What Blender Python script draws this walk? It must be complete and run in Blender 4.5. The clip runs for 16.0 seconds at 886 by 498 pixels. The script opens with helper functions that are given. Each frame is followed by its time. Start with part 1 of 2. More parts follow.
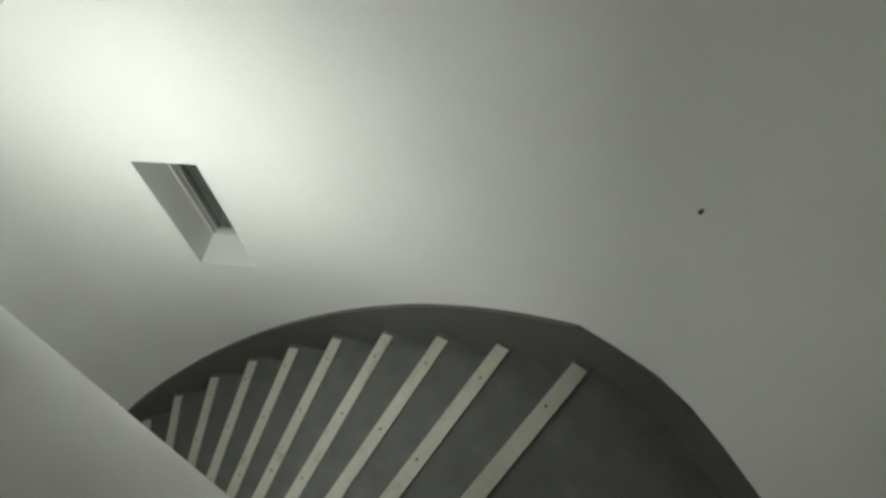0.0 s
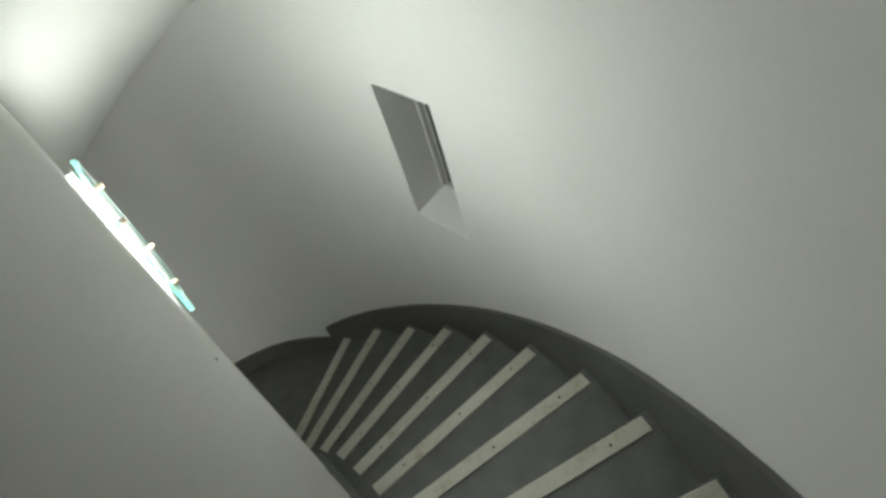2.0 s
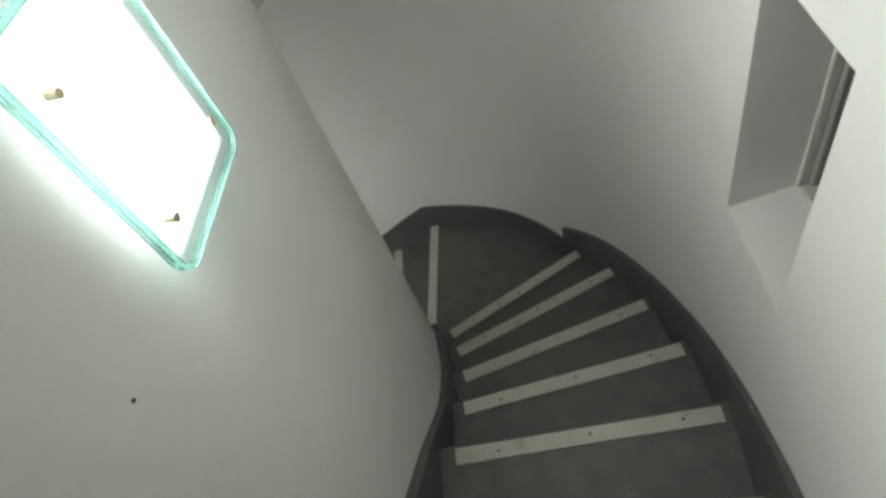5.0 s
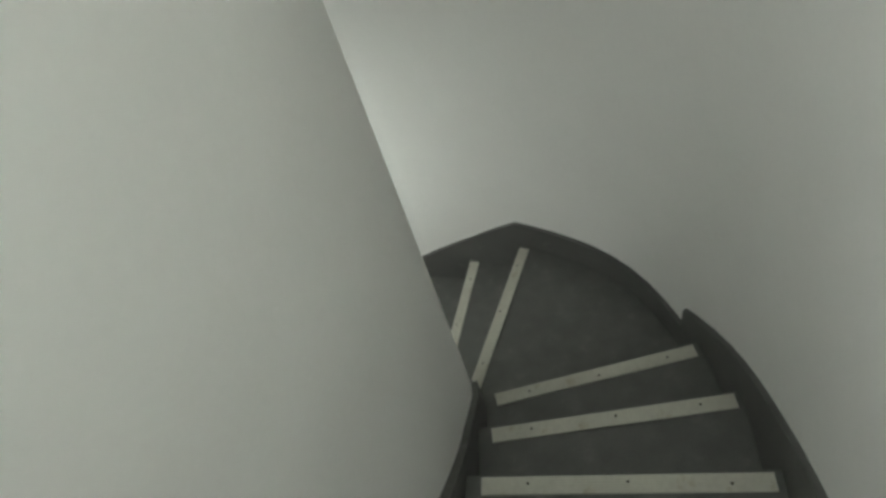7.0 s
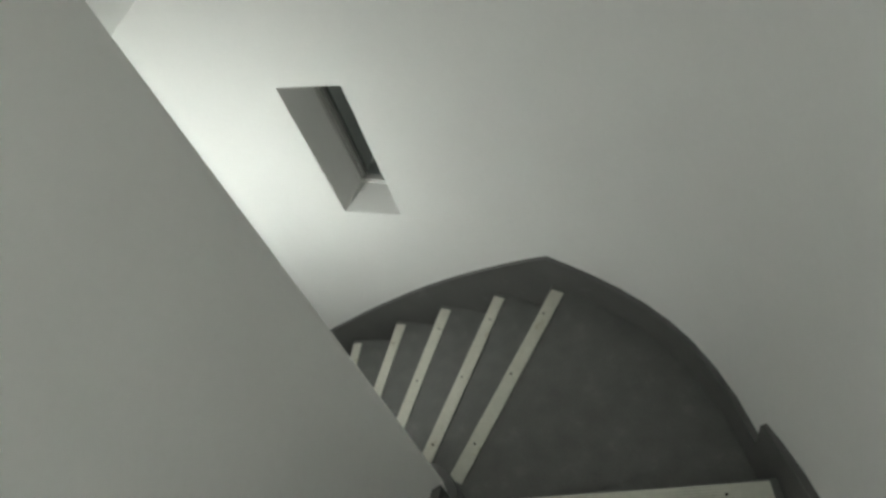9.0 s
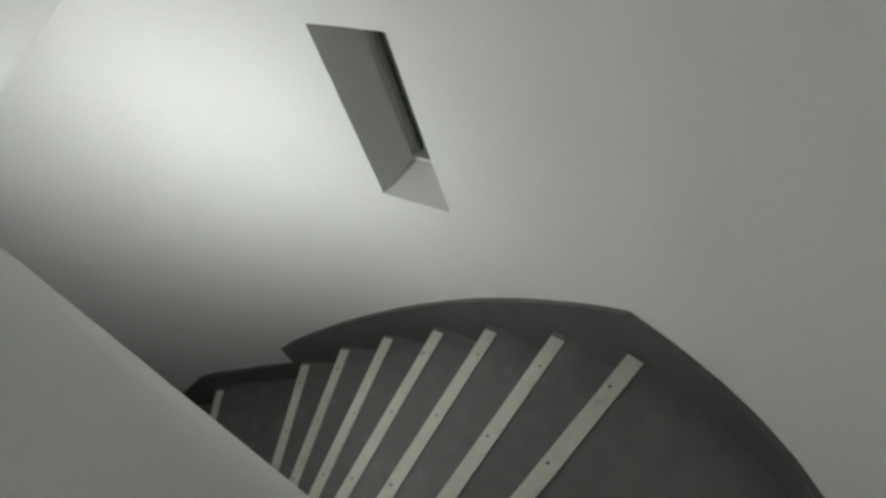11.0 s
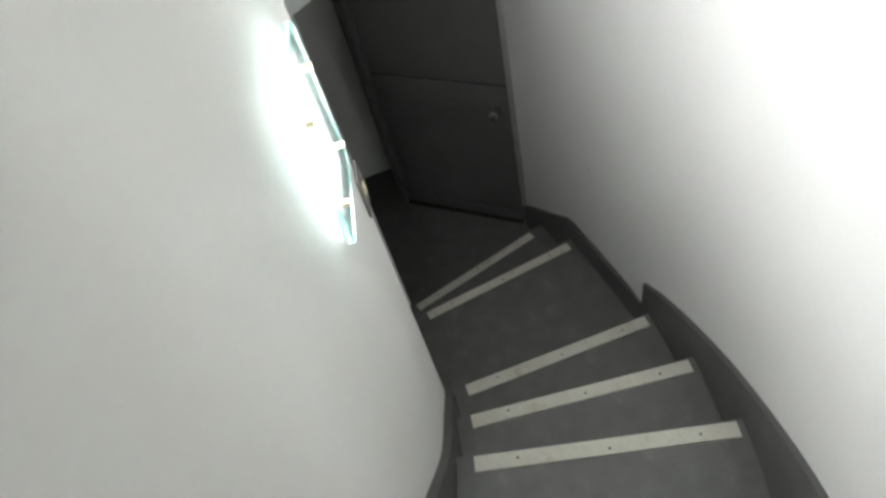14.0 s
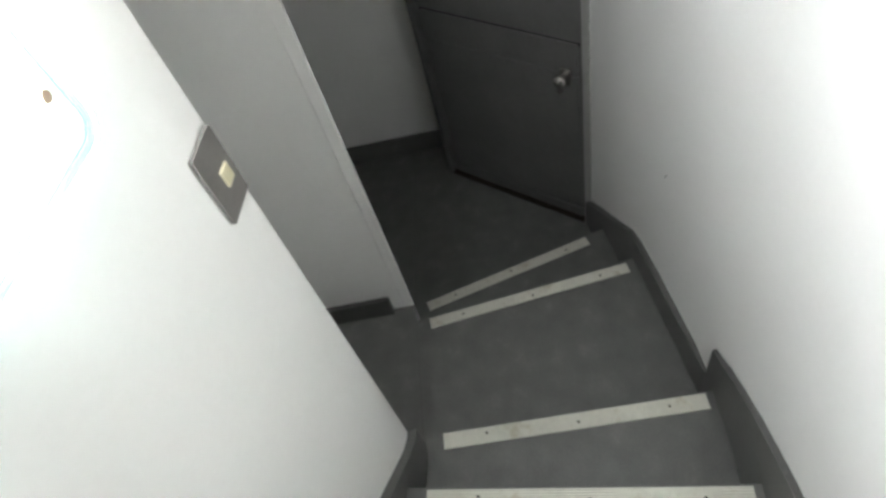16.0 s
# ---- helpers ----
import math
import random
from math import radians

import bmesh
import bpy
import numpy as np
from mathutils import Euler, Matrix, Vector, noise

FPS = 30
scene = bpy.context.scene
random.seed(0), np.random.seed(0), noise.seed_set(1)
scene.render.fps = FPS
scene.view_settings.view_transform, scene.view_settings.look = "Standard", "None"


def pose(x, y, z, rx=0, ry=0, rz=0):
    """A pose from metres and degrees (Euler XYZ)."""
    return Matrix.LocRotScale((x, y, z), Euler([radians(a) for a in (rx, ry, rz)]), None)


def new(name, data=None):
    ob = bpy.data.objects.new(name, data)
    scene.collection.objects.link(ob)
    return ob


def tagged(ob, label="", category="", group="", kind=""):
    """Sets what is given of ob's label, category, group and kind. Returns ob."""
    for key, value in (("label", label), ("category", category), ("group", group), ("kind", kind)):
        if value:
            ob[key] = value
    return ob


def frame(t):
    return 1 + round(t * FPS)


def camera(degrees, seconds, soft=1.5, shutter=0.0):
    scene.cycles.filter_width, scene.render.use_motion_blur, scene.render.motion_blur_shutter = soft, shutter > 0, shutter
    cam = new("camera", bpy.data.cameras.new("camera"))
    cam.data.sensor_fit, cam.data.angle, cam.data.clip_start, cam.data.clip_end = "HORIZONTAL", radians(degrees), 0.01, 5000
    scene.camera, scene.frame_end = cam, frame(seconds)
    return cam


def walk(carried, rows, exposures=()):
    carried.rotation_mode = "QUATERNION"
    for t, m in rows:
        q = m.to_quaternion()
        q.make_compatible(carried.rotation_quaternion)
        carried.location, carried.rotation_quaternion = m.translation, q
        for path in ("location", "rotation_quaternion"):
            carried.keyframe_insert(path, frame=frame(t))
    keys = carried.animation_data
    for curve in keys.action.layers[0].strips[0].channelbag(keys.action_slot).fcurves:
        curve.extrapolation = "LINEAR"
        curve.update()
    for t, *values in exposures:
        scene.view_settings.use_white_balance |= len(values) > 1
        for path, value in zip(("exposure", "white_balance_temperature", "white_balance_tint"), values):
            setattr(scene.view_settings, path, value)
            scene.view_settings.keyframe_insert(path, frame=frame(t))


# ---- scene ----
# PATH BEGIN
cam = camera(71.12, 16.0, soft=3.0)
PATH = [
    (0, pose(-0.560, -1.456, 3.579, 40.07, 8.04, -110.50)),
    (0.5, pose(-0.424, -1.518, 3.469, 40.25, 6.41, -104.50)),
    (1, pose(-0.308, -1.560, 3.378, 41.75, 11.91, -91.66)),
    (1.5, pose(-0.220, -1.585, 3.306, 42.34, 14.78, -82.66)),
    (2, pose(-0.118, -1.616, 3.238, 43.00, 13.58, -78.68)),
    (2.5, pose(0.038, -1.607, 3.115, 42.00, 13.20, -71.62)),
    (3, pose(0.184, -1.573, 3.116, 43.52, 15.13, -60.36)),
    (3.5, pose(0.309, -1.538, 3.075, 39.99, 16.82, -54.05)),
    (6, pose(0.844, -1.026, 2.590, 37.98, 10.92, -25.17)),
    (6.5, pose(0.903, -0.878, 2.465, 39.47, 10.00, -19.56)),
    (7, pose(1.018, -0.797, 2.369, 39.33, 12.20, -18.00)),
    (7.5, pose(1.155, -0.754, 2.253, 39.74, 14.99, -18.55)),
    (8, pose(1.261, -0.603, 2.119, 40.13, 12.34, -17.32)),
    (8.5, pose(1.308, -0.424, 2.036, 39.16, 13.41, -11.25)),
    (9, pose(1.408, -0.332, 1.890, 40.99, 15.52, -7.55)),
    (11.5, pose(1.463, 0.381, 1.467, 40.99, 12.27, 15.63)),
    (12, pose(1.333, 0.587, 1.342, 42.53, 10.53, 28.49)),
    (12.5, pose(1.280, 0.737, 1.229, 41.86, 14.05, 39.01)),
    (13, pose(1.232, 0.814, 1.182, 40.82, 15.83, 49.68)),
    (13.5, pose(1.079, 0.880, 1.153, 37.94, 12.75, 58.97)),
    (14, pose(0.953, 0.903, 1.122, 38.83, 10.69, 70.68)),
    (14.5, pose(0.856, 1.053, 0.951, 38.70, 11.30, 75.11)),
    (15, pose(0.790, 1.139, 0.919, 38.40, 13.26, 77.34)),
    (15.5, pose(0.613, 1.196, 0.756, 37.12, 10.56, 79.78)),
    (16, pose(0.488, 1.246, 0.665, 37.12, 11.15, 83.63)),
]
# PATH END
walk(cam, PATH, [(0.0, 0.06, 6500, 4), (1.0, -0.15, 6490, 4), (2.0, -0.24, 6480, 4), (3.5, -0.2, 6460, 5), (6.0, -0.08, 6460, 6),
                 (7.0, 0.12, 6450, 4), (8.0, 0.17, 6430, 4), (9.0, 0.24, 6400, 6), (11.5, -0.02, 6300, 10), (12.5, 0.04, 6280, 11),
                 (13.0, 0.28, 6280, 12), (14.0, 0.72, 6280, 13), (15.0, 0.98, 6240, 13), (16.0, 1.38, 6200, 13)])

# ---- world: night outside the windows ----
world = bpy.data.worlds.new("night")
world.use_nodes = True
world.node_tree.nodes["Background"].inputs[0].default_value = (0.02, 0.025, 0.04, 1)
world.node_tree.nodes["Background"].inputs[1].default_value = 0.05
scene.world = world

# ---- plan: lengths below are drawn in units of U metres ----
U = 1.1
RISE = 0.18
LOBBY = -9 * RISE
TOP = 5.2
OUTER = [(-215, 1.8), (-130, 1.93), (-112, 1.93), (-98, 1.865), (-90, 1.825), (-83, 1.74), (-75, 1.672), (-66, 1.612), (-46, 1.534), (-30, 1.524), (-14, 1.565), (5, 1.682),
         (20, 1.735), (35, 1.675), (54, 1.586), (72, 1.556), (86, 1.572), (97, 1.612), (101, 1.636), (109, 1.687), (118, 1.782), (124, 1.876), (130.4, 2.014)]
INNER = [(-215, 0.89), (-108, 0.89), (-79, 0.884), (-60, 0.865), (-37, 0.811), (-22, 0.829), (-9, 0.868), (4, 0.936),
         (19, 1.04), (34, 0.925), (48, 0.885), (62, 0.828), (76, 0.828), (90, 0.844), (103, 0.898), (116, 0.90)]
# nosing lines: angle of the wall end, angle of the core end, height in risers
NOSINGS = [(-84.1, -108.4, 10), (-75.4, -92.8, 9), (-66.5, -78.6, 8), (-56.5, -65.1, 7), (-45.9, -51.4, 6), (-35.5, -37.1, 5),
           (-24.9, -22.2, 4), (-14.4, -8.9, 3), (-4.2, 3.7, 2), (5.0, 14.3, 1), (35.0, 23.8, 0), (44.3, 33.8, -1), (54.4, 48.0, -2),
           (64.5, 62.3, -3), (75.4, 76.2, -4), (86.1, 90.4, -5), (96.7, 103.4, -6)]


def smooth(table, a):
    """A curve through the plan's control radii."""
    n = len(table)
    if a <= table[0][0]:
        return table[0][1]
    if a >= table[-1][0]:
        return table[-1][1]
    i = next(k for k in range(n - 1) if table[k][0] <= a <= table[k + 1][0])
    x0, y0 = table[i]
    x1, y1 = table[i + 1]
    m = []
    for k in (i, i + 1):
        l, r = max(k - 1, 0), min(k + 1, n - 1)
        m.append((table[r][1] - table[l][1]) / (table[r][0] - table[l][0]) * (x1 - x0))
    t = (a - x0) / (x1 - x0)
    return (2 * t**3 - 3 * t * t + 1) * y0 + (t**3 - 2 * t * t + t) * m[0] + (3 * t * t - 2 * t**3) * y1 + (t**3 - t * t) * m[1]


def r_out(a):
    return smooth(OUTER, a)


def r_in(a):
    return smooth(INNER, a)


WALL_GAP = 0.036


def r_core(a):
    """The core wall's face, set back from the strips' inner ends."""
    return r_in(a) - float(np.interp(a, [-100, -58, -50, -42, -28, -20, 10, 17, 21, 24, 34, 46, 62, 80, 90, 97, 104], [0.065, 0.062, 0.071, 0.073, 0.067, 0.065, 0.075, 0.066, 0.042, 0.03, 0.015, 0.053, 0.08, 0.077, 0.078, 0.082, 0.078]))



def polar(r, a, z=0.0):
    return Vector((r * math.cos(radians(a)), r * math.sin(radians(a)), z)) * U


def at(x, y, z=0.0):
    return Vector((x, y, z)) * U


def step_range(a, b, n):
    return [a + (b - a) * k / n for k in range(n + 1)]


# ---- materials ----
def material(name, colour, rough=0.6, metal=0.0, grain=30.0, spread=0.12, stain=3.0, stain_spread=0.1, bump=0.1, bump_scale=120.0, stretch=(1, 1, 1), wear=None, wear_from=0.6, wear_scale=6.0):
    mat = bpy.data.materials.new(name)
    mat.use_nodes = True
    nt = mat.node_tree
    bsdf = nt.nodes["Principled BSDF"]
    co = nt.nodes.new("ShaderNodeTexCoord")
    mp = nt.nodes.new("ShaderNodeMapping")
    mp.inputs["Scale"].default_value = stretch
    nt.links.new(co.outputs["Object"], mp.inputs[0])
    fine = nt.nodes.new("ShaderNodeTexNoise")
    fine.inputs["Scale"].default_value, fine.inputs["Detail"].default_value = grain, 6
    big = nt.nodes.new("ShaderNodeTexNoise")
    big.inputs["Scale"].default_value, big.inputs["Detail"].default_value = stain, 4
    for n in (fine, big):
        nt.links.new(mp.outputs[0], n.inputs["Vector"])
    value = nt.nodes.new("ShaderNodeMath")
    value.operation = "MULTIPLY_ADD"
    nt.links.new(fine.outputs[0], value.inputs[0])
    value.inputs[1].default_value, value.inputs[2].default_value = 2 * spread, 1 - spread
    value2 = nt.nodes.new("ShaderNodeMath")
    value2.operation = "MULTIPLY_ADD"
    nt.links.new(big.outputs[0], value2.inputs[0])
    value2.inputs[1].default_value, value2.inputs[2].default_value = 2 * stain_spread, 1 - stain_spread
    both = nt.nodes.new("ShaderNodeMath")
    both.operation = "MULTIPLY"
    nt.links.new(value.outputs[0], both.inputs[0])
    nt.links.new(value2.outputs[0], both.inputs[1])
    scale = nt.nodes.new("ShaderNodeVectorMath")
    scale.operation = "SCALE"
    scale.inputs[0].default_value = colour
    nt.links.new(both.outputs[0], scale.inputs["Scale"])
    if wear:
        spots = nt.nodes.new("ShaderNodeTexNoise")
        spots.inputs["Scale"].default_value, spots.inputs["Detail"].default_value, spots.inputs["Roughness"].default_value = wear_scale, 8, 0.65
        nt.links.new(mp.outputs[0], spots.inputs["Vector"])
        ramp = nt.nodes.new("ShaderNodeMapRange")
        ramp.inputs["From Min"].default_value, ramp.inputs["From Max"].default_value = wear_from, wear_from + 0.16
        nt.links.new(spots.outputs[0], ramp.inputs["Value"])
        mix = nt.nodes.new("ShaderNodeMix")
        mix.data_type = "RGBA"
        nt.links.new(ramp.outputs[0], mix.inputs["Factor"])
        nt.links.new(scale.outputs[0], mix.inputs["A"])
        mix.inputs["B"].default_value = (*wear, 1)
        nt.links.new(mix.outputs["Result"], bsdf.inputs["Base Color"])
    else:
        nt.links.new(scale.outputs[0], bsdf.inputs["Base Color"])
    bsdf.inputs["Roughness"].default_value, bsdf.inputs["Metallic"].default_value = rough, metal
    relief = nt.nodes.new("ShaderNodeTexNoise")
    relief.inputs["Scale"].default_value, relief.inputs["Detail"].default_value = bump_scale, 5
    nt.links.new(mp.outputs[0], relief.inputs["Vector"])
    bmp = nt.nodes.new("ShaderNodeBump")
    bmp.inputs["Strength"].default_value, bmp.inputs["Distance"].default_value = bump, 0.01
    nt.links.new(relief.outputs[0], bmp.inputs["Height"])
    nt.links.new(bmp.outputs[0], bsdf.inputs["Normal"])
    return mat


PLASTER = material("white_plaster", (0.862, 0.862, 0.838), 0.75, grain=60, spread=0.02, stain=2.2, stain_spread=0.05, bump=0.22, bump_scale=7)
GREY = material("grey_floor_paint", (0.138, 0.14, 0.132), 0.5, grain=160, spread=0.22, stain=13, stain_spread=0.3, bump=0.14, bump_scale=220, wear=(0.185, 0.183, 0.172), wear_from=0.58, wear_scale=13)
SKIRT = material("grey_skirting_paint", (0.115, 0.115, 0.109), 0.5, grain=90, spread=0.1, stain=6, stain_spread=0.2, bump=0.1, bump_scale=60, wear=(0.2, 0.2, 0.19), wear_from=0.62, wear_scale=9)
STRIP = material("worn_pale_nosing", (0.63, 0.625, 0.545), 0.5, grain=70, spread=0.12, stain=9, stain_spread=0.14, bump=0.12, bump_scale=160, wear=(0.44, 0.40, 0.28), wear_from=0.57, wear_scale=14)
PALE_FRAME = material("grey_window_paint", (0.34, 0.34, 0.32), 0.5, grain=40)
WINDOW_PAINT = material("white_window_paint", (0.62, 0.62, 0.59), 0.5, grain=40, spread=0.05)
SCREW = material("dark_screw", (0.05, 0.04, 0.03), 0.5, 0.6)
DOOR = material("dark_grey_door_paint", (0.132, 0.131, 0.126), 0.5, grain=50, spread=0.12, stain=6, stain_spread=0.2, bump=0.06)
FRAME = material("dark_window_frame", (0.13, 0.13, 0.125), 0.45, grain=40)
CHROME = material("worn_steel", (0.55, 0.54, 0.5), 0.25, 0.9, grain=80)
PLATE = material("dark_metal_plate", (0.2, 0.19, 0.18), 0.5, 0.3, grain=80)
BUTTON = material("cream_button", (0.6, 0.56, 0.38), 0.4)
JAMB = material("grey_jamb_paint", (0.2, 0.2, 0.19), 0.5, grain=50, spread=0.1)
# shade of the door's narrow gaps, put into one black colour
GAP_SHADE = material("black_gap_shade", (0.012, 0.012, 0.012), 0.8)
BRASS = material("clip_metal", (0.7, 0.55, 0.4), 0.35, 1.0)


def glass_material(name, colour, rough):
    mat = bpy.data.materials.new(name)
    mat.use_nodes = True
    b = mat.node_tree.nodes["Principled BSDF"]
    b.inputs["Base Color"].default_value = (*colour, 1)
    b.inputs["Roughness"].default_value, b.inputs["Transmission Weight"].default_value, b.inputs["IOR"].default_value = rough, 1.0, 1.45
    return mat


PANE = glass_material("dark_pane", (0.9, 0.95, 0.93), 0.02)
LAMP_GLASS = glass_material("clear_lamp_glass", (0.86, 0.98, 0.95), 0.1)
LAMP_EDGE = glass_material("green_glass_edge", (0.5, 0.92, 0.85), 0.25)
GLOW = bpy.data.materials.new("lamp_glow")
GLOW.use_nodes = True
GLOW.node_tree.nodes["Principled BSDF"].inputs["Emission Color"].default_value = (1.0, 0.99, 0.955, 1)


def edge_fade(nt, out, power):
    """1 in the middle of the diffuser, falling to 0 at its border, where the lamp's tray ends."""
    v = nt.nodes.new("ShaderNodeMath")
    v.operation = "MULTIPLY_ADD"
    nt.links.new(out, v.inputs[0])
    v.inputs[1].default_value, v.inputs[2].default_value = 2, -1
    q = nt.nodes.new("ShaderNodeMath")
    q.operation = "ABSOLUTE"
    nt.links.new(v.outputs[0], q.inputs[0])
    p = nt.nodes.new("ShaderNodeMath")
    p.operation = "POWER"
    nt.links.new(q.outputs[0], p.inputs[0])
    p.inputs[1].default_value = power
    f = nt.nodes.new("ShaderNodeMath")
    f.operation = "SUBTRACT"
    f.inputs[0].default_value = 1
    nt.links.new(p.outputs[0], f.inputs[1])
    return f.outputs[0]


def glow_nodes():
    nt = GLOW.node_tree
    co = nt.nodes.new("ShaderNodeTexCoord")
    sep = nt.nodes.new("ShaderNodeSeparateXYZ")
    nt.links.new(co.outputs["Generated"], sep.inputs[0])
    both = nt.nodes.new("ShaderNodeMath")
    both.operation = "MULTIPLY"
    nt.links.new(edge_fade(nt, sep.outputs["X"], 5), both.inputs[0])
    nt.links.new(edge_fade(nt, sep.outputs["Z"], 7), both.inputs[1])
    sq = nt.nodes.new("ShaderNodeMath")
    sq.operation = "POWER"
    nt.links.new(both.outputs[0], sq.inputs[0])
    sq.inputs[1].default_value = 2.2
    amount = nt.nodes.new("ShaderNodeMath")
    amount.operation = "MULTIPLY_ADD"
    nt.links.new(sq.outputs[0], amount.inputs[0])
    amount.inputs[1].default_value, amount.inputs[2].default_value = 12.0, 0.7
    nt.links.new(amount.outputs[0], nt.nodes["Principled BSDF"].inputs["Emission Strength"])


glow_nodes()

TUBE = bpy.data.materials.new("tube_glow")
TUBE.use_nodes = True
TUBE.node_tree.nodes["Principled BSDF"].inputs["Emission Color"].default_value = (1.0, 0.99, 0.955, 1)
TUBE.node_tree.nodes["Principled BSDF"].inputs["Emission Strength"].default_value = 168.0

# weak emission added to the tray, to fill the dark edge behind the plate
TRAY_FILL = bpy.data.materials.new("tray_fill_glow")
TRAY_FILL.use_nodes = True
TRAY_FILL.node_tree.nodes["Principled BSDF"].inputs["Emission Color"].default_value = (0.93, 1.0, 0.97, 1)
TRAY_FILL.node_tree.nodes["Principled BSDF"].inputs["Emission Strength"].default_value = 1.2

# ---- builders ----
def part(name, bm, mat, parent=None, label=""):
    me = bpy.data.meshes.new(name)
    bmesh.ops.recalc_face_normals(bm, faces=bm.faces)
    bm.to_mesh(me)
    bm.free()
    me.materials.append(mat)
    ob = new(name, me)
    if parent is not None:
        ob.parent = parent
    if label:
        tagged(ob, label)
    return ob


def smooth_shade(ob, angle=35):
    for p in ob.data.polygons:
        p.use_smooth = True
    ob.data.set_sharp_from_angle(angle=radians(angle))
    return ob


def prism(points, z0, z1):
    """A solid over a plan outline; z0 and z1 are numbers or lists of heights (metres)."""
    bm = bmesh.new()
    n = len(points)
    lo = z0 if isinstance(z0, list) else [z0] * n
    hi = z1 if isinstance(z1, list) else [z1] * n
    a = [bm.verts.new((p.x, p.y, z)) for p, z in zip(points, lo)]
    b = [bm.verts.new((p.x, p.y, z)) for p, z in zip(points, hi)]
    bm.faces.new(a[::-1])
    bm.faces.new(b)
    for i in range(n):
        j = (i + 1) % n
        bm.faces.new((a[i], a[j], b[j], b[i]))
    return bm


def ribbon(inner, outer, lo, hi):
    """A bent solid band between two plan lines, with its heights at each point (metres)."""
    bm = bmesh.new()
    rows = [[bm.verts.new((p.x, p.y, z)) for p, z in ((i, l), (i, h), (o, h), (o, l))] for i, o, l, h in zip(inner, outer, lo, hi)]
    for r, s in zip(rows, rows[1:]):
        for k in range(4):
            bm.faces.new((r[k], r[(k + 1) % 4], s[(k + 1) % 4], s[k]))
    bm.faces.new(rows[0])
    bm.faces.new(rows[-1][::-1])
    return bm


def box(w, d, h, m=None, bevel=0.0):
    bm = bmesh.new()
    bmesh.ops.create_cube(bm, size=1, matrix=Matrix.Diagonal((w, d, h, 1)))
    if bevel:
        bmesh.ops.bevel(bm, geom=bm.edges[:], offset=bevel, segments=2, affect="EDGES", profile=0.5)
    if m is not None:
        bm.transform(m)
    return bm


def rod(r, length, m=None, seg=16, r2=None):
    bm = bmesh.new()
    bmesh.ops.create_cone(bm, cap_ends=True, segments=seg, radius1=r, radius2=r if r2 is None else r2, depth=length)
    if m is not None:
        bm.transform(m)
    return bm


def empty(name, m, label, category, group="", kind=""):
    ob = new(name)
    ob.matrix_world = m
    return tagged(ob, label, category, group, kind)


def wall_frame(a, r, z):
    """A pose on a curved wall: x along the wall, y outwards from the axis, z up."""
    p = polar(r, a, z)
    return Matrix.Translation(p) @ Matrix.Rotation(radians(a - 90), 4, "Z")


# ---- outer wall, with two window openings ----
WINDOWS = [(-36.5, -27.1, 1.463, 2.01), (55.7, 64.2, 0.197, 0.767)]
DEPTH = 0.30
cuts = sorted(set([float(k) for k in range(-200, 131, 3)] + [w[0] for w in WINDOWS] + [w[1] for w in WINDOWS] + [130.4]))
bm = bmesh.new()
for side in (0, 1):
    for a0, a1 in zip(cuts, cuts[1:]):
        levels = [0.6 if a0 < -140 else LOBBY - 0.4, TOP]
        hole = next((w for w in WINDOWS if w[0] - 0.01 <= a0 and a1 <= w[1] + 0.01), None)
        bands = [(levels[0], hole[2]), (hole[3], levels[1])] if hole else [(levels[0], levels[1])]
        for lo, hi in bands:
            q = [polar(r_out(a) + WALL_GAP + side * DEPTH, a, z) for a, z in ((a0, lo), (a1, lo), (a1, hi), (a0, hi))]
            bm.faces.new([bm.verts.new(v) for v in q])
for a0, a1, lo, hi in WINDOWS:
    f = [polar(r_out(a) + WALL_GAP, a, z) for a, z in ((a0, lo), (a1, lo), (a1, hi), (a0, hi))]
    g = [polar(r_out(a) + WALL_GAP + DEPTH, a, z) for a, z in ((a0 + 0.6, lo + 0.03), (a1 - 0.6, lo + 0.03), (a1 - 0.6, hi), (a0 + 0.6, hi))]
    for k in range(4):
        j = (k + 1) % 4
        bm.faces.new([bm.verts.new(v) for v in (f[k], f[j], g[j], g[k])])
bmesh.ops.remove_doubles(bm, verts=bm.verts[:], dist=0.0005)
outer_wall = smooth_shade(part("wall_outer", bm, PLASTER), 25)
tagged(outer_wall, "curved white plastered outer wall running straight to the door", "wall", kind="structure")

# ---- core wall, ending at a sharp corner on the bottom landing ----
CORNER = 104.8
angles = [float(k) for k in range(-200, 104, 3)] + [CORNER]
pts = [polar(r_core(a), a) for a in angles]
inn = [polar(r_core(a) - 0.12, a) for a in angles]
core = smooth_shade(part("wall_core", ribbon(pts, inn, [U * (0.6 if a < -150 else LOBBY - 0.4) for a in angles], [U * TOP] * len(pts)), PLASTER), 25)
tagged(core, "curved white plastered inner wall of the spiral stair", "wall", kind="structure")

tagged(part("wall_core_return", prism([at(-0.2, 0.788), at(-0.09, 0.755), at(-0.09, 0.1), at(-0.2, 0.1)], U * (LOBBY - 0.3), U * 0.7), PLASTER),
       "white wall turning the core's corner into the landing recess", "wall", kind="structure")

# ---- soffit of the flight above ----
def soffit(a):
    return float(np.interp(a, [-200, -6, 26, 60, 111, 126], [5.3, 2.28, 1.77, 1.32, 0.57, 0.30]))


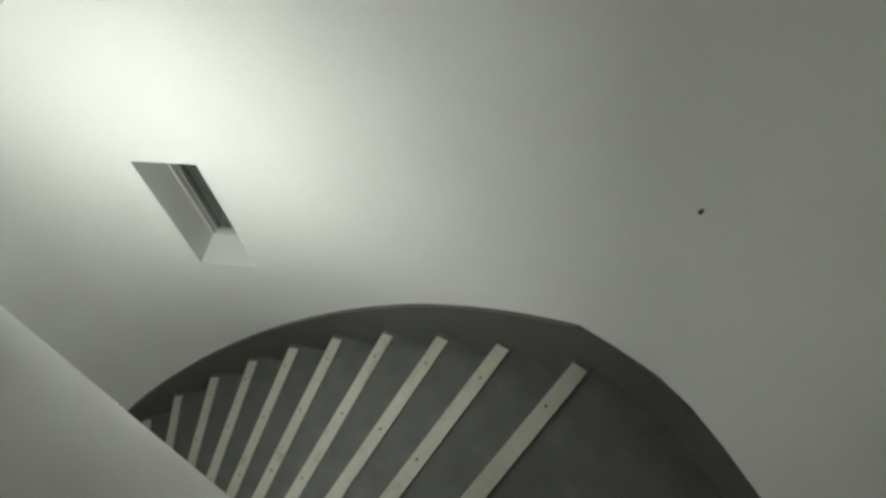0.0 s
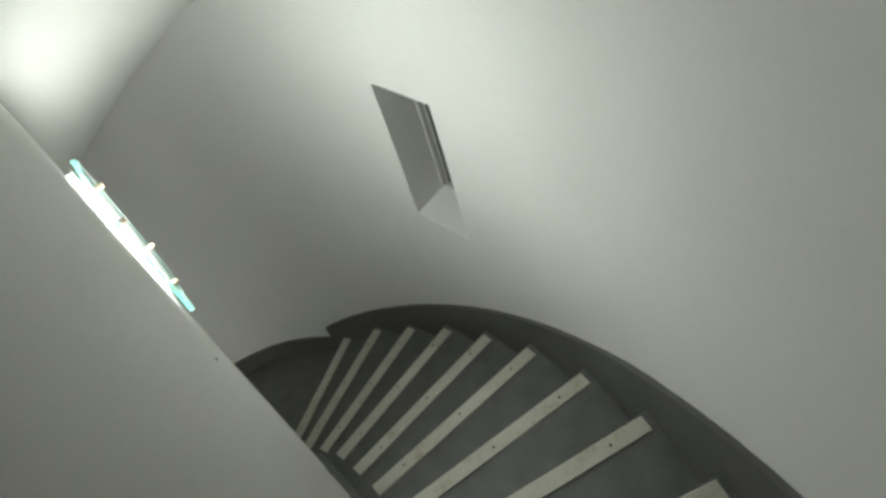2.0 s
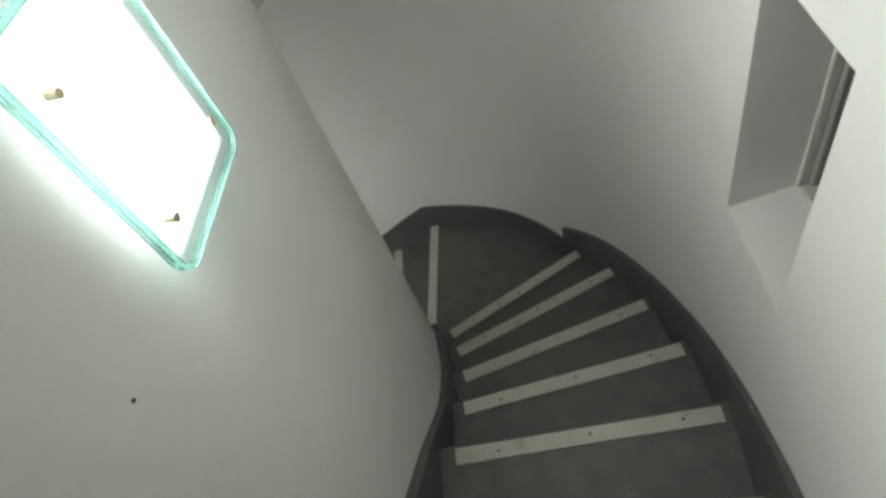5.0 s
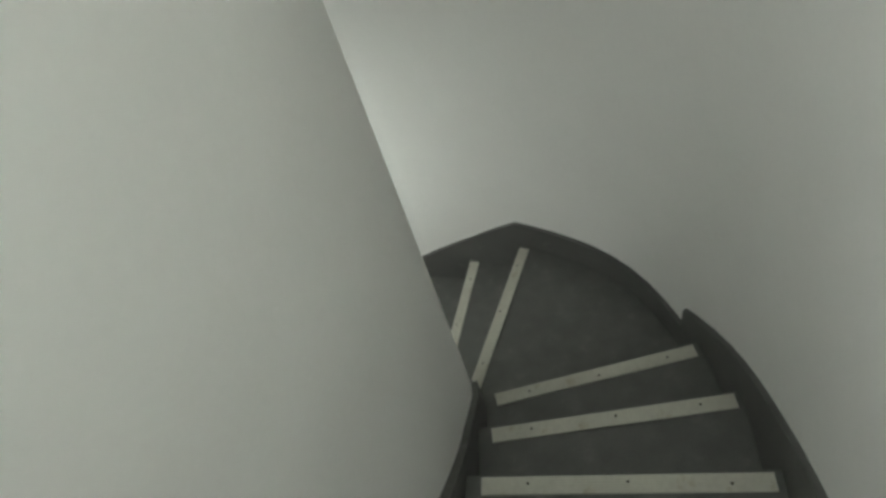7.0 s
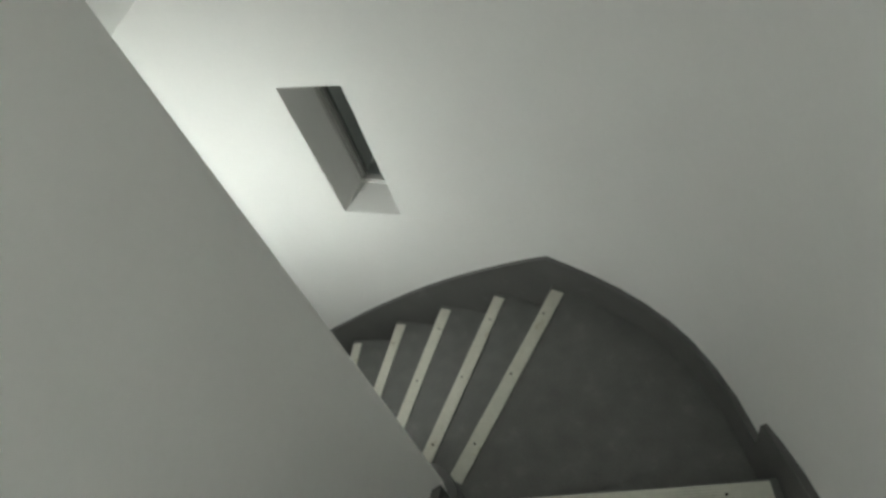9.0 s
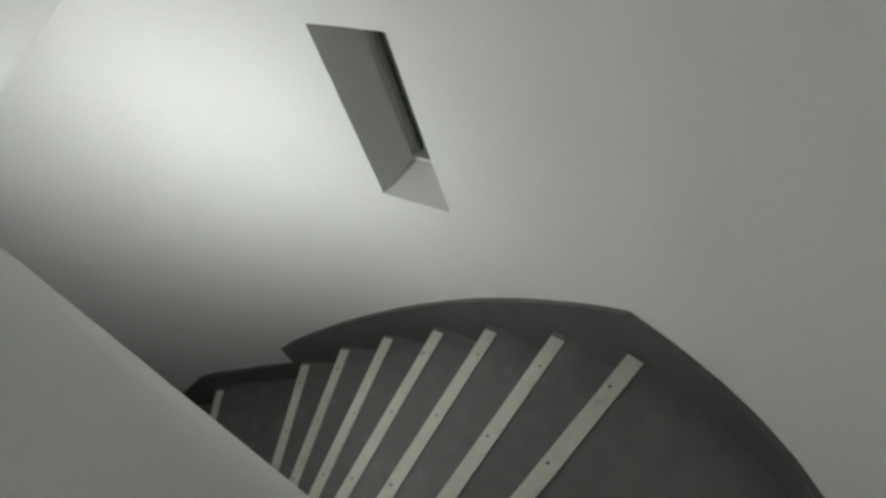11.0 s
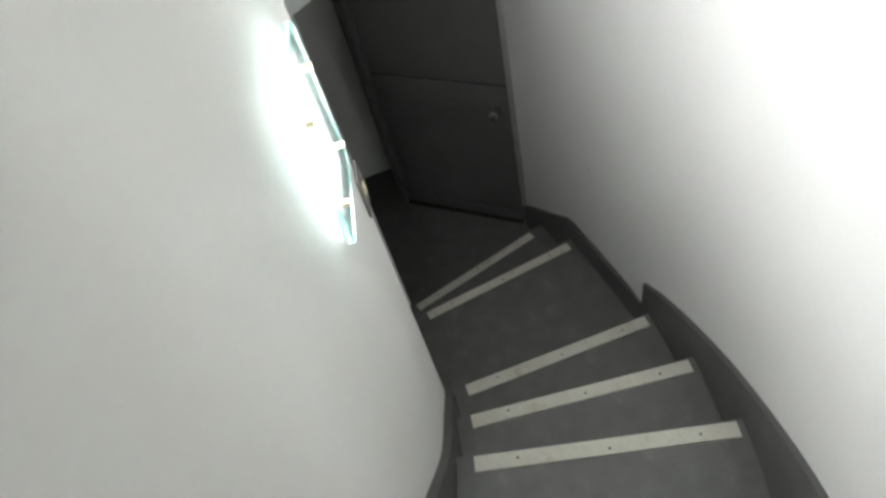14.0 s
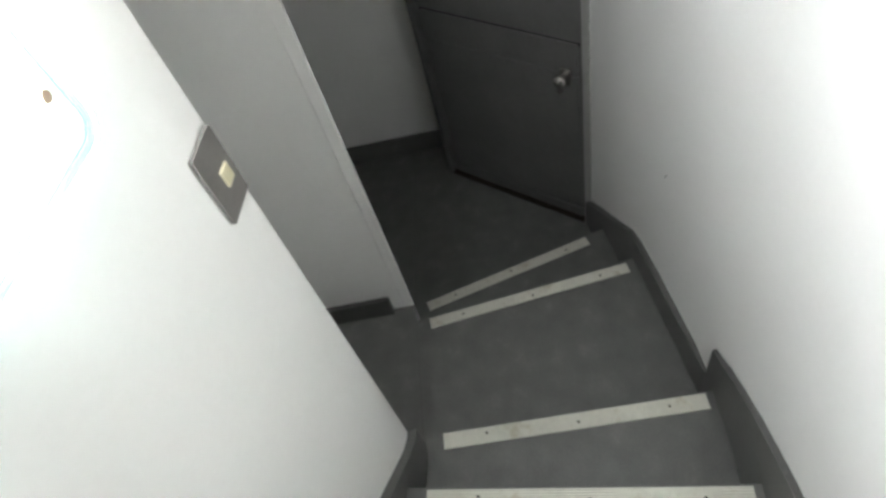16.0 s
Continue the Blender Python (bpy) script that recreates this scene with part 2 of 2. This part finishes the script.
sa = [float(k) for k in range(-200, 127, 3)] + [126.0]
lo_in, lo_out = [polar(r_core(a) - 0.05, a) for a in sa], [polar(r_out(a) + WALL_GAP + 0.1, a) for a in sa]
bm = bmesh.new()
rows = []
for a, i, o in zip(sa, lo_in, lo_out):
    z = U * soffit(a)
    rows.append([bm.verts.new((p.x, p.y, h)) for p, h in ((i, z), (o, z), (o, z + 0.15), (i, z + 0.15))])
for r, s in zip(rows, rows[1:]):
    for k in range(4):
        bm.faces.new((r[k], r[(k + 1) % 4], s[(k + 1) % 4], s[k]))
bm.faces.new(rows[0])
bm.faces.new(rows[-1])
tagged(smooth_shade(part("ceiling", bm, PLASTER)), "white plastered sloping underside of the flight above", "ceiling", kind="structure")
tagged(part("ceiling_lobby", prism([at(-2.5, -0.2), at(-0.12, -0.2), at(-0.12, 0.74), at(-0.5, 0.82), at(-1.0, 1.36), at(-1.25, 1.9), at(-2.5, 1.9)], U * 0.43, U * 0.5), PLASTER),
       "flat white lobby ceiling above the door", "ceiling", kind="structure")
# ---- recess and lobby walls ----
tagged(part("wall_recess", prism([at(-0.81, -0.1), at(-0.80, 0.79), at(-0.812, 0.79), at(-0.87, 0.70), at(-0.87, -0.1)], U * (LOBBY - 0.3), U * 0.43), PLASTER),
       "white wall stub between the landing and the lobby", "wall", kind="structure")
tagged(part("corner_bead", box(0.014 * U, 0.035 * U, 1.685 * U, Matrix.Translation(at(-0.803, 0.777, -0.415)), 0.004), PLASTER),
       "slim white corner trim at the end of the wall stub", "trim", kind="structure")
tagged(part("wall_recess_end", prism([at(-0.82, 0.2), at(-0.2, 0.2), at(-0.2, 0.1), at(-0.82, 0.1)], U * (LOBBY - 0.3), U * 0.43), PLASTER),
       "white end wall of the landing recess", "wall", kind="structure")
tagged(part("wall_lobby", prism([at(-2.02, -0.1), at(-1.995, 0.978), at(-2.2, 0.978), at(-2.2, -0.1)], U * (LOBBY - 0.3), U * 0.43), PLASTER),
       "plain white lobby wall with a grey skirting", "wall", kind="structure")
tagged(part("wall_lobby_end", prism([at(-2.2, -0.1), at(-0.85, -0.1), at(-0.85, -0.2), at(-2.2, -0.2)], U * (LOBBY - 0.3), U * 0.43), PLASTER),
       "plain white wall closing the lobby", "wall", kind="structure")
tagged(part("wall_top_end", prism([polar(0.6, -200), polar(2.1, -200), polar(2.1, -203), polar(0.6, -203)], U * 1.0, U * TOP), PLASTER),
       "plain white wall closing the upper landing", "wall", kind="structure")

# ---- door wall and door ----
DR, DL = at(-1.31, 1.548), at(-1.786, 1.011)
u = (DL - DR).normalized()
door_len = (DL - DR).length
DOOR_H = 1.62 * U
# x along the door from the lock side, y into the wall, z up
base = Matrix(((u.x, u.y, 0, DR.x), (u.y, -u.x, 0, DR.y), (0, 0, 1, LOBBY * U), (0, 0, 0, 1)))
if (base @ Vector((0, 1, 0)) - DR).dot(DR - at(0, 1.2)) < 0:
    base = Matrix(((u.x, -u.y, 0, DR.x), (u.y, u.x, 0, DR.y), (0, 0, 1, LOBBY * U), (0, 0, 0, 1)))


def in_door(x, y, z):
    return base @ Matrix.Translation((x, y, z))


bm = bmesh.new()
for x0, x1, z0, z1 in ((-0.35, -0.03, -0.3, DOOR_H + 0.5), (-0.03, door_len + 0.2, DOOR_H + 0.09, DOOR_H + 0.5)):
    b = box(x1 - x0, 0.16, z1 - z0, in_door((x0 + x1) / 2, 0.115, (z0 + z1) / 2))
    me = bpy.data.meshes.new("tmp")
    b.to_mesh(me)
    b.free()
    bm.from_mesh(me)
    bpy.data.meshes.remove(me)
tagged(part("wall_door", bm, PLASTER), "white wall round the bottom door", "wall", kind="structure")
door = empty("door_1", Matrix.Translation(base.translation), "closed dark grey painted door with a steel knob", "door", kind="structure")
inv = door.matrix_world.inverted()


def door_part(name, w, d, h, x, y, z, mat, bevel=0.003, label="", parent=door):
    return part(name, box(w, d, h, inv @ in_door(x, y, z), bevel), mat, parent, label)


leaf = door_part("leaf", door_len - 0.008, 0.04, DOOR_H - 0.01, door_len / 2, 0.03, DOOR_H / 2 + 0.004, DOOR)
door_part("jamb", 0.03, 0.07, DOOR_H + 0.085, -0.017, 0.02, DOOR_H / 2 + 0.04, PALE_FRAME, label="pale grey door jamb")
door_part("jamb", 0.03, 0.08, DOOR_H + 0.02, door_len + 0.016, 0.02, DOOR_H / 2 + 0.01, DOOR)
door_part("head", door_len + 0.2, 0.07, 0.075, door_len / 2 + 0.1, 0.02, DOOR_H + 0.045, JAMB, label="grey door head")
casing = [p - base.translation for p in (at(-1.80, 0.998), at(-1.985, 0.974), at(-2.02, 1.06), at(-1.83, 1.06))]
part("side_casing", prism(casing, 0.0, DOOR_H + 0.005), DOOR, door, "dark grey panel beside the door")
# black strips laid on the leaf paint the gap shade at rail and jamb
door_part("shade_line", door_len - 0.03, 0.004, 0.012, door_len / 2, 0.0095, 0.912 * U, GAP_SHADE)
door_part("shade_line", 0.007, 0.004, DOOR_H - 0.03, 0.004, 0.0095, DOOR_H / 2, GAP_SHADE, 0.001)
door_part("rail", door_len - 0.05, 0.012, 0.13, door_len / 2, 0.005, 0.855 * U, DOOR)
door_part("kick_panel", door_len - 0.05, 0.008, 0.70 * U, door_len / 2, 0.006, 0.43 * U, DOOR)
door_part("bottom_rail", door_len - 0.02, 0.01, 0.06, door_len / 2, 0.004, 0.04, DOOR)
# solid dark bar, coloured for the shade in the gap under the door
door_part("bottom_shade", door_len, 0.05, 0.012, door_len / 2, 0.0, 0.008, SCREW, 0.002, "dark strip painting the shade of the gap under the door")
lock = door_part("lock_plate", 0.05, 0.006, 0.075, 0.075, -0.004, 0.775 * U, CHROME, 0.002, "worn steel lock plate")
bm = bmesh.new()
bmesh.ops.create_uvsphere(bm, u_segments=20, v_segments=12, radius=0.027)
bm.transform(inv @ in_door(0.075, -0.052, 0.785 * U) @ Matrix.Diagonal((1, 0.72, 1, 1)))
smooth_shade(part("knob", bm, CHROME, door, "round steel door knob"))
part("spindle", rod(0.011, 0.045, inv @ in_door(0.075, -0.025, 0.785 * U) @ Matrix.Rotation(radians(90), 4, "X")), CHROME, door)
part("keyhole", rod(0.011, 0.012, inv @ in_door(0.105, -0.006, 0.70 * U) @ Matrix.Rotation(radians(90), 4, "X")), CHROME, door)

# ---- floors ----
tagged(part("floor", prism([at(-2.6, -0.3), at(-0.6, -0.3), at(-0.6, 1.9), at(-2.6, 1.9)], U * LOBBY - 0.2, U * LOBBY), GREY),
       "dark grey painted lobby floor", "floor", kind="structure")


# ---- steps ----
def nosing_ends(k):
    ao, ai, n = NOSINGS[k]
    return polar(r_out(ao), ao), polar(r_in(ai), ai)


def beyond(k, wall=0.05, inner=0.075):
    """The nosing line, carried on into the wall and the core."""
    o, i = nosing_ends(k)
    d = (o - i).normalized()
    return o + d * wall * U, i - d * inner * U


def edge_run(table_r, gap, a0, a1, n=6):
    return [polar(table_r(a) + gap, a) for a in step_range(a0, a1, n)]


STEP_LABEL = "grey painted winder step with a pale screwed nosing strip"


def make_strip(o, i, z, width, parent, origin):
    """A thin pale strip on a step's front edge, with three countersunk screws."""
    d = (o - i).normalized()
    back = Vector((-d.y, d.x, 0))
    back = -back
    w = width * U
    length = (o - i).length
    m = Matrix(((d.x, -back.x, 0, 0), (d.y, -back.y, 0, 0), (0, 0, 1, 0), (0, 0, 0, 1)))
    mid = (o + i) / 2 - origin
    m = Matrix.Translation((mid.x, mid.y, z - origin.z + 0.003)) @ m
    bm = bmesh.new()
    section = [(-0.5, -0.003), (-0.5, 0.0015), (-0.46, 0.003)]
    for q in range(6):
        c = -0.36 + 0.144 * q
        section += [(c - 0.05, 0.003), (c - 0.02, 0.0021), (c + 0.02, 0.0021), (c + 0.05, 0.003)]
    section += [(0.46, 0.003), (0.5, 0.0015), (0.5, -0.003)]
    ends = [[bm.verts.new((sx * length / 2, y * w, zz)) for y, zz in section] for sx in (-1, 1)]
    for q in range(len(section)):
        r = (q + 1) % len(section)
        bm.faces.new((ends[0][q], ends[0][r], ends[1][r], ends[1][q]))
    bm.faces.new(ends[0])
    bm.faces.new(ends[1][::-1])
    bm.transform(m)
    strip = part("nosing_strip", bm, STRIP, parent, "pale worn nosing strip with screws")
    for f in (-0.33, 0.02, 0.36):
        part("screw", rod(0.0042, 0.003, m @ Matrix.Translation((f * length, random.uniform(-0.15, 0.15) * w, 0.0022)), 10), SCREW, strip)
    return strip


STRIP_W = 0.045


def make_step(k, upper_o, upper_i, wall_run, core_run, label=STEP_LABEL, group="winder steps"):
    """Front edge on nosing line k, back edge under the step above."""
    o, i = beyond(k)
    z = NOSINGS[k][2] * RISE * U
    front = (nosing_ends(k)[0] + nosing_ends(k)[1]) / 2
    origin = Vector((front.x, front.y, z - 0.3))
    step = empty("stair_step", Matrix.Translation(origin), label, "step", group)
    d = (nosing_ends(k)[0] - nosing_ends(k)[1]).normalized()
    fwd = Vector((-d.y, d.x, 0)) * (STRIP_W / 2 + 0.006) * U
    outline = [i + fwd] + [o + fwd] + wall_run + [upper_o, upper_i] + core_run
    tread = part("tread", prism([p - origin for p in outline], 0.0, 0.3), GREY, step)
    make_strip(*nosing_ends(k), z, STRIP_W, step, origin)
    return step


for k in range(1, len(NOSINGS)):
    ao0, ai0, n0 = NOSINGS[k - 1]
    ao1, ai1, n1 = NOSINGS[k]
    uo, ui = beyond(k - 1)
    n = 10 if ao1 - ao0 > 20 else 4
    wall_run = edge_run(r_out, 0.05, ao1, ao0, n)[1:-1]
    core_run = edge_run(r_in, -0.075, ai0, ai1, n)[1:-1]
    if n == 10:
        make_step(k, uo, ui, wall_run, core_run, "broad grey painted landing step with a pale nosing strip")
    else:
        make_step(k, uo, ui, wall_run, core_run)

# top landing
o, i = beyond(0)
z = 10 * RISE * U
origin = Vector((*((o + i) / 2).xy, z - 0.3))
landing = empty("upper_landing", Matrix.Translation(origin), "dark grey painted upper landing with a pale nosing strip", "landing", kind="structure")
d = (o - i).normalized()
fwd = Vector((-d.y, d.x, 0)) * (STRIP_W / 2 + 0.006) * U
outline = [i + fwd, o + fwd] + edge_run(r_out, 0.05, -84, -200, 16)[1:] + edge_run(r_in, -0.075, -200, -108.4, 16)[:-1]
part("slab", prism([p - origin for p in outline], 0.0, 0.3), GREY, landing)
make_strip(*nosing_ends(0), z, STRIP_W, landing, origin)

# bottom landing (with its recess) and the last step
C0O, C0I = at(-0.775, 1.564), at(-0.708, 0.846)
C1O, C1I = at(-1.057, 1.491), at(-0.898, 0.818)


def low_step(name, outline, z, strip, label, category):
    c = (strip[0] + strip[1]) / 2
    origin = Vector((c.x, c.y, z - 0.25))
    thing = empty(name, Matrix.Translation(origin), label, category)
    part("tread", prism([p - origin for p in outline], 0.0, 0.25), GREY, thing)
    make_strip(*strip, z, STRIP_W * 0.9, thing, origin)
    return thing


uo, ui = beyond(16)
low_step("lower_landing", [at(-0.73, 0.80), at(-0.742, 0.85), at(-0.81, 1.57), at(-0.81, 1.66), at(-0.3, 1.70), uo, ui, polar(0.80, 106), at(-0.19, 0.74), at(-0.19, 0.15), at(-0.85, 0.15), at(-0.82, 0.79)],
         -7 * RISE * U, (C0O, C0I), "grey painted bottom landing with a pale nosing strip", "landing")
low_step("stair_step", [at(-0.925, 0.79), at(-1.09, 1.50), at(-1.11, 1.62), at(-0.79, 1.66), at(-0.79, 1.5), at(-0.72, 0.82), at(-0.74, 0.79)],
         -8 * RISE * U, (C1O, C1I), "narrow grey bottom step with a pale nosing strip", "step")


# ---- skirtings ----
def skirting(name, gap0, gap1, radius, a0, a1, tops, label, drop=0.5, n=40):
    """A bent board against a curved wall; tops: its top edge (angle, height) by straight runs."""
    aa = step_range(a0, a1, n)
    zt = [U * float(np.interp(a, [t[0] for t in tops], [t[1] for t in tops])) for a in aa]
    bm = ribbon([polar(radius(a) + gap0, a) for a in aa], [polar(radius(a) + gap1, a) for a in aa], [h - drop for h in zt], zt)
    ob = smooth_shade(part(name, bm, SKIRT), 40)
    return tagged(ob, label, "skirting", kind="structure")


SK = "dark grey painted skirting following the stair"
skirting("baseboard_1", 0.02, 0.042, r_out, -200, -82.7, [(-200, 1.932), (-82.7, 1.932)], "dark grey painted level skirting of the upper landing", n=30)
skirting("baseboard_2", 0.02, 0.042, r_out, -82.7, 9.1, [(-82.7, 1.932), (-75, 1.775), (-56, 1.41), (-35.5, 1.056), (-14.4, 0.692), (9.1, 0.238)], SK)
skirting("baseboard_3", 0.02, 0.042, r_out, 9.1, 36.5, [(9.1, 0.135), (36.5, 0.131)], "dark grey painted level skirting of the landing", n=14)
skirting("baseboard_4", 0.02, 0.042, r_out, 36.5, 97, [(36.5, 0.134), (44.3, -0.02), (64.5, -0.383), (75.4, -0.565), (97, -0.91)], SK, n=30)
skirting("baseboard_5", -0.01, 0.026, r_core, -200, -104, [(-200, 1.9), (-104, 1.9)], "dark grey painted inner skirting of the upper landing", n=30)
skirting("baseboard_6", -0.01, 0.026, r_core, -104, 17, [(-104, 1.88), (-92.8, 1.72), (-65, 1.35), (-37, 1.0), (-9, 0.65), (17, 0.29)], SK)
skirting("baseboard_7", -0.01, 0.026, r_core, 17, CORNER, [(17, 0.13), (24, 0.12), (48, -0.25), (76, -0.61), (CORNER, -0.97)], SK, n=34)


def board(name, points, tops, label, thick=0.03, drop=0.3):
    n = len(points)
    dirs = [(points[min(k + 1, n - 1)] - points[max(k - 1, 0)]).normalized() for k in range(n)]
    other = [p + Vector((-d.y, d.x, 0)) * thick for p, d in zip(points, dirs)]
    return tagged(part(name, ribbon(points, other, [U * t - drop for t in tops], [U * t for t in tops]), SKIRT), label, "skirting", kind="structure")


w = [polar(r_out(97) + 0.02, 97), at(-0.279, 1.63)]
board("baseboard_8", w, [-0.91, -0.965], SK, -0.03)
board("baseboard_9", [at(-0.279, 1.632), at(-0.80, 1.592), at(-0.86, 1.588)], [-1.115, -1.15, -1.165], "dark grey painted level skirting of the bottom landing", -0.03)
board("baseboard_10", [at(-0.86, 1.588), at(-1.30, 1.543)], [-1.165, -1.485], "dark grey sloping skirting beside the door", -0.03)
board("baseboard_11", [at(-0.79, 0.2), at(-0.778, 0.72)], [-1.17, -1.17], "dark grey painted skirting in the recess", 0.02)
board("baseboard_12", [at(-2.005, -0.1), at(-1.98, 0.976)], [-1.51, -1.51], "dark grey painted lobby skirting", 0.02)


# ---- windows ----
def make_window(name, a0, a1, lo, hi):
    am = (a0 + a1) / 2
    r = r_out(am) + WALL_GAP + 0.156
    width = 2 * r * math.tan(radians((a1 - a0) / 2)) * U - 0.01
    m = wall_frame(am, r, (lo + hi) / 2)
    win = empty(name, m, "narrow dark window deep in the plastered wall", "window", kind="structure")
    h = (hi - lo) * U
    for sx in (-1, 1):
        part("window_frame", box(0.016, 0.045, h, Matrix.Translation((sx * (width / 2 - 0.006), 0, 0)), 0.004), WINDOW_PAINT, win)
        part("sash_stile", box(0.015, 0.03, h - 0.05, Matrix.Translation((sx * (width / 2 - 0.024), 0.012, 0)), 0.003), PALE_FRAME, win)
        part("glazing_bead", box(0.006, 0.012, h - 0.07, Matrix.Translation((sx * (width / 2 - 0.0345), 0.018, 0)), 0.002), FRAME, win)
    for sz in (-1, 1):
        part("window_frame", box(width - 0.038, 0.042, 0.024, Matrix.Translation((0, 0, sz * (h / 2 - 0.02))), 0.004), WINDOW_PAINT, win)
    part("pane", box(width - 0.06, 0.005, h - 0.06, Matrix.Translation((0, 0.012, 0))), PANE, win)
    return win


for n, (a0, a1, lo, hi) in enumerate(WINDOWS):
    make_window("window_%d" % (n + 1), a0, a1, lo, hi)


# ---- wall lamps ----
def rounded_plate(w, h, t, r, seg=5):
    pts = []
    for cx, cz, s in ((w / 2 - r, h / 2 - r, 0), (-w / 2 + r, h / 2 - r, 90), (-w / 2 + r, -h / 2 + r, 180), (w / 2 - r, -h / 2 + r, 270)):
        for k in range(seg + 1):
            a = radians(s + 90 * k / seg)
            pts.append(Vector((cx + r * math.cos(a), cz + r * math.sin(a), 0)))
    bm = prism(pts, -t / 2, t / 2)
    bm.transform(Matrix.Rotation(radians(90), 4, "X"))
    return bm


def make_lamp(a, z, w, h, turn=0.0):
    r = r_core(a)
    m = wall_frame(a, r, z) @ Matrix.Rotation(radians(turn), 4, "Z")
    lamp = empty("wall_lamp", m, "lit glass wall lamp with a green-edged plate and clips", "wall lamp", "wall lamps on the core")
    tray = rounded_plate(w - 0.03, h - 0.04, 0.016, 0.02)
    tray.transform(Matrix.Translation((0, 0.004, 0)))
    # the tray is no light source itself; its dim glow is added
    part("tray", tray, TRAY_FILL, lamp, "lamp tray with an added dim fill glow")
    glow = bmesh.new()
    nu, nv = 8, 10
    grid = [[glow.verts.new(((a / nu - 0.5) * (w - 0.02), 0.0115 - 0.006 * (1 - (2 * a / nu - 1) ** 4) * (1 - (2 * b / nv - 1) ** 4), (b / nv - 0.5) * (h - 0.03))) for b in range(nv + 1)] for a in range(nu + 1)]
    for a in range(nu):
        for b in range(nv):
            glow.faces.new((grid[a][b], grid[a + 1][b], grid[a + 1][b + 1], grid[a][b + 1]))
    smooth_shade(part("diffuser", glow, GLOW, lamp, "glowing white diffuser"))
    for f in (-0.29, 0.0, 0.29):
        tube = rod(0.007, h - 0.12, Matrix.Translation((f * (w - 0.06), 0.0125, 0)), 16)
        smooth_shade(part("tube", tube, TUBE, lamp, "bright white fluorescent tube"))
    g = rounded_plate(w - 0.016, h - 0.016, 0.008, 0.022)
    g.transform(Matrix.Translation((0, 0.028, 0)))
    plate = part("glass_plate", g, LAMP_GLASS, lamp, "clear glass cover plate")
    plate.visible_shadow = False
    g = rounded_plate(w, h, 0.012, 0.03)
    hole = rounded_plate(w - 0.018, h - 0.018, 0.012, 0.022)
    rim = bmesh.new()
    n = len(g.verts) // 2
    g.verts.ensure_lookup_table()
    hole.verts.ensure_lookup_table()
    loops = [[rim.verts.new(b.verts[k + off].co + Vector((0, 0.028, 0))) for k in range(n)] for b, off in ((g, 0), (g, n), (hole, n), (hole, 0))]
    for p, q in zip(loops, loops[1:] + loops[:1]):
        for k in range(n):
            rim.faces.new((p[k], p[(k + 1) % n], q[(k + 1) % n], q[k]))
    g.free()
    hole.free()
    edge = part("glass_edge", rim, LAMP_EDGE, lamp, "sea-green polished glass edge")
    edge.visible_shadow = False
    for sx in (-1, 1):
        for sz in (-1, 1):
            part("clip", rod(0.0065, 0.018, Matrix.Translation((sx * (w / 2 - 0.043), 0.036, sz * (h / 2 - 0.075))) @ Matrix.Rotation(radians(90), 4, "X"), 12), BRASS, lamp, "brass clip")
    return lamp


make_lamp(-39.6, 2.21, 0.262, 0.35)
make_lamp(84.6, 0.43, 0.242, 0.325, -5.0)

# ---- push button plate on the core wall ----
sw = empty("switch_plate", wall_frame(101.2, r_core(101.2), 0.088) @ Matrix.Rotation(radians(-20), 4, "Z"), "dark metal light switch plate with a cream button", "switch")
pl = rounded_plate(0.078, 0.128, 0.006, 0.004)
pl.transform(Matrix.Translation((0, 0.0045, 0)))
part("plate", pl, PLATE, sw)
part("button", box(0.026, 0.006, 0.03, Matrix.Translation((-0.008, 0.009, -0.006)), 0.002), BUTTON, sw, "cream square push button")

# ---- small marks on the plaster ----
def chip(a, r, z, w, h, lean, inward, label):
    m = wall_frame(a, r, z) @ Matrix.Rotation(radians(lean), 4, "Y")
    bm = bmesh.new()
    ring = [Vector((w / 2 * math.cos(q) * (1 - 0.3 * math.sin(q)), 0, h / 2 * math.sin(q))) for q in (k * math.tau / 9 for k in range(9))]
    a0 = [bm.verts.new(p) for p in ring]
    tip = bm.verts.new((0, -0.004 if inward else 0.004, 0))
    for k in range(9):
        bm.faces.new((a0[k], a0[(k + 1) % 9], tip))
    bm.faces.new(a0)
    ob = part("wall_chip", bm, SCREW)
    ob.matrix_world = m
    return tagged(ob, label, "wall mark")


chip(-89.2, r_out(-89.2) + WALL_GAP, 2.48, 0.011, 0.026, 30, True, "small dark chip in the white wall plaster")
chip(-59.5, r_core(-59.5), 2.06, 0.006, 0.008, 0, False, "tiny dark nail hole in the core wall")


# ---- seams in the grey floor covering ----
def seam(p, q, z, label):
    d = (q - p).normalized()
    side = Vector((-d.y, d.x, 0)) * 0.002
    ob = part("floor_seam", prism([p - side, q - side, q + side, p + side], z - 0.01, z + 0.0008), SKIRT)
    return tagged(ob, label, "seam", kind="structure")


seam(at(-1.858, 0.803), at(-0.95, 0.73), U * LOBBY, "thin dark seam in the lobby floor covering")
seam(at(-0.72, 0.797), at(-0.23, 0.782), -7 * RISE * U, "thin dark seam in the landing floor covering")
chip(113.0, r_out(113.0) + WALL_GAP, -0.72, 0.006, 0.008, 0, True, "tiny dark nail hole in the wall beside the door")
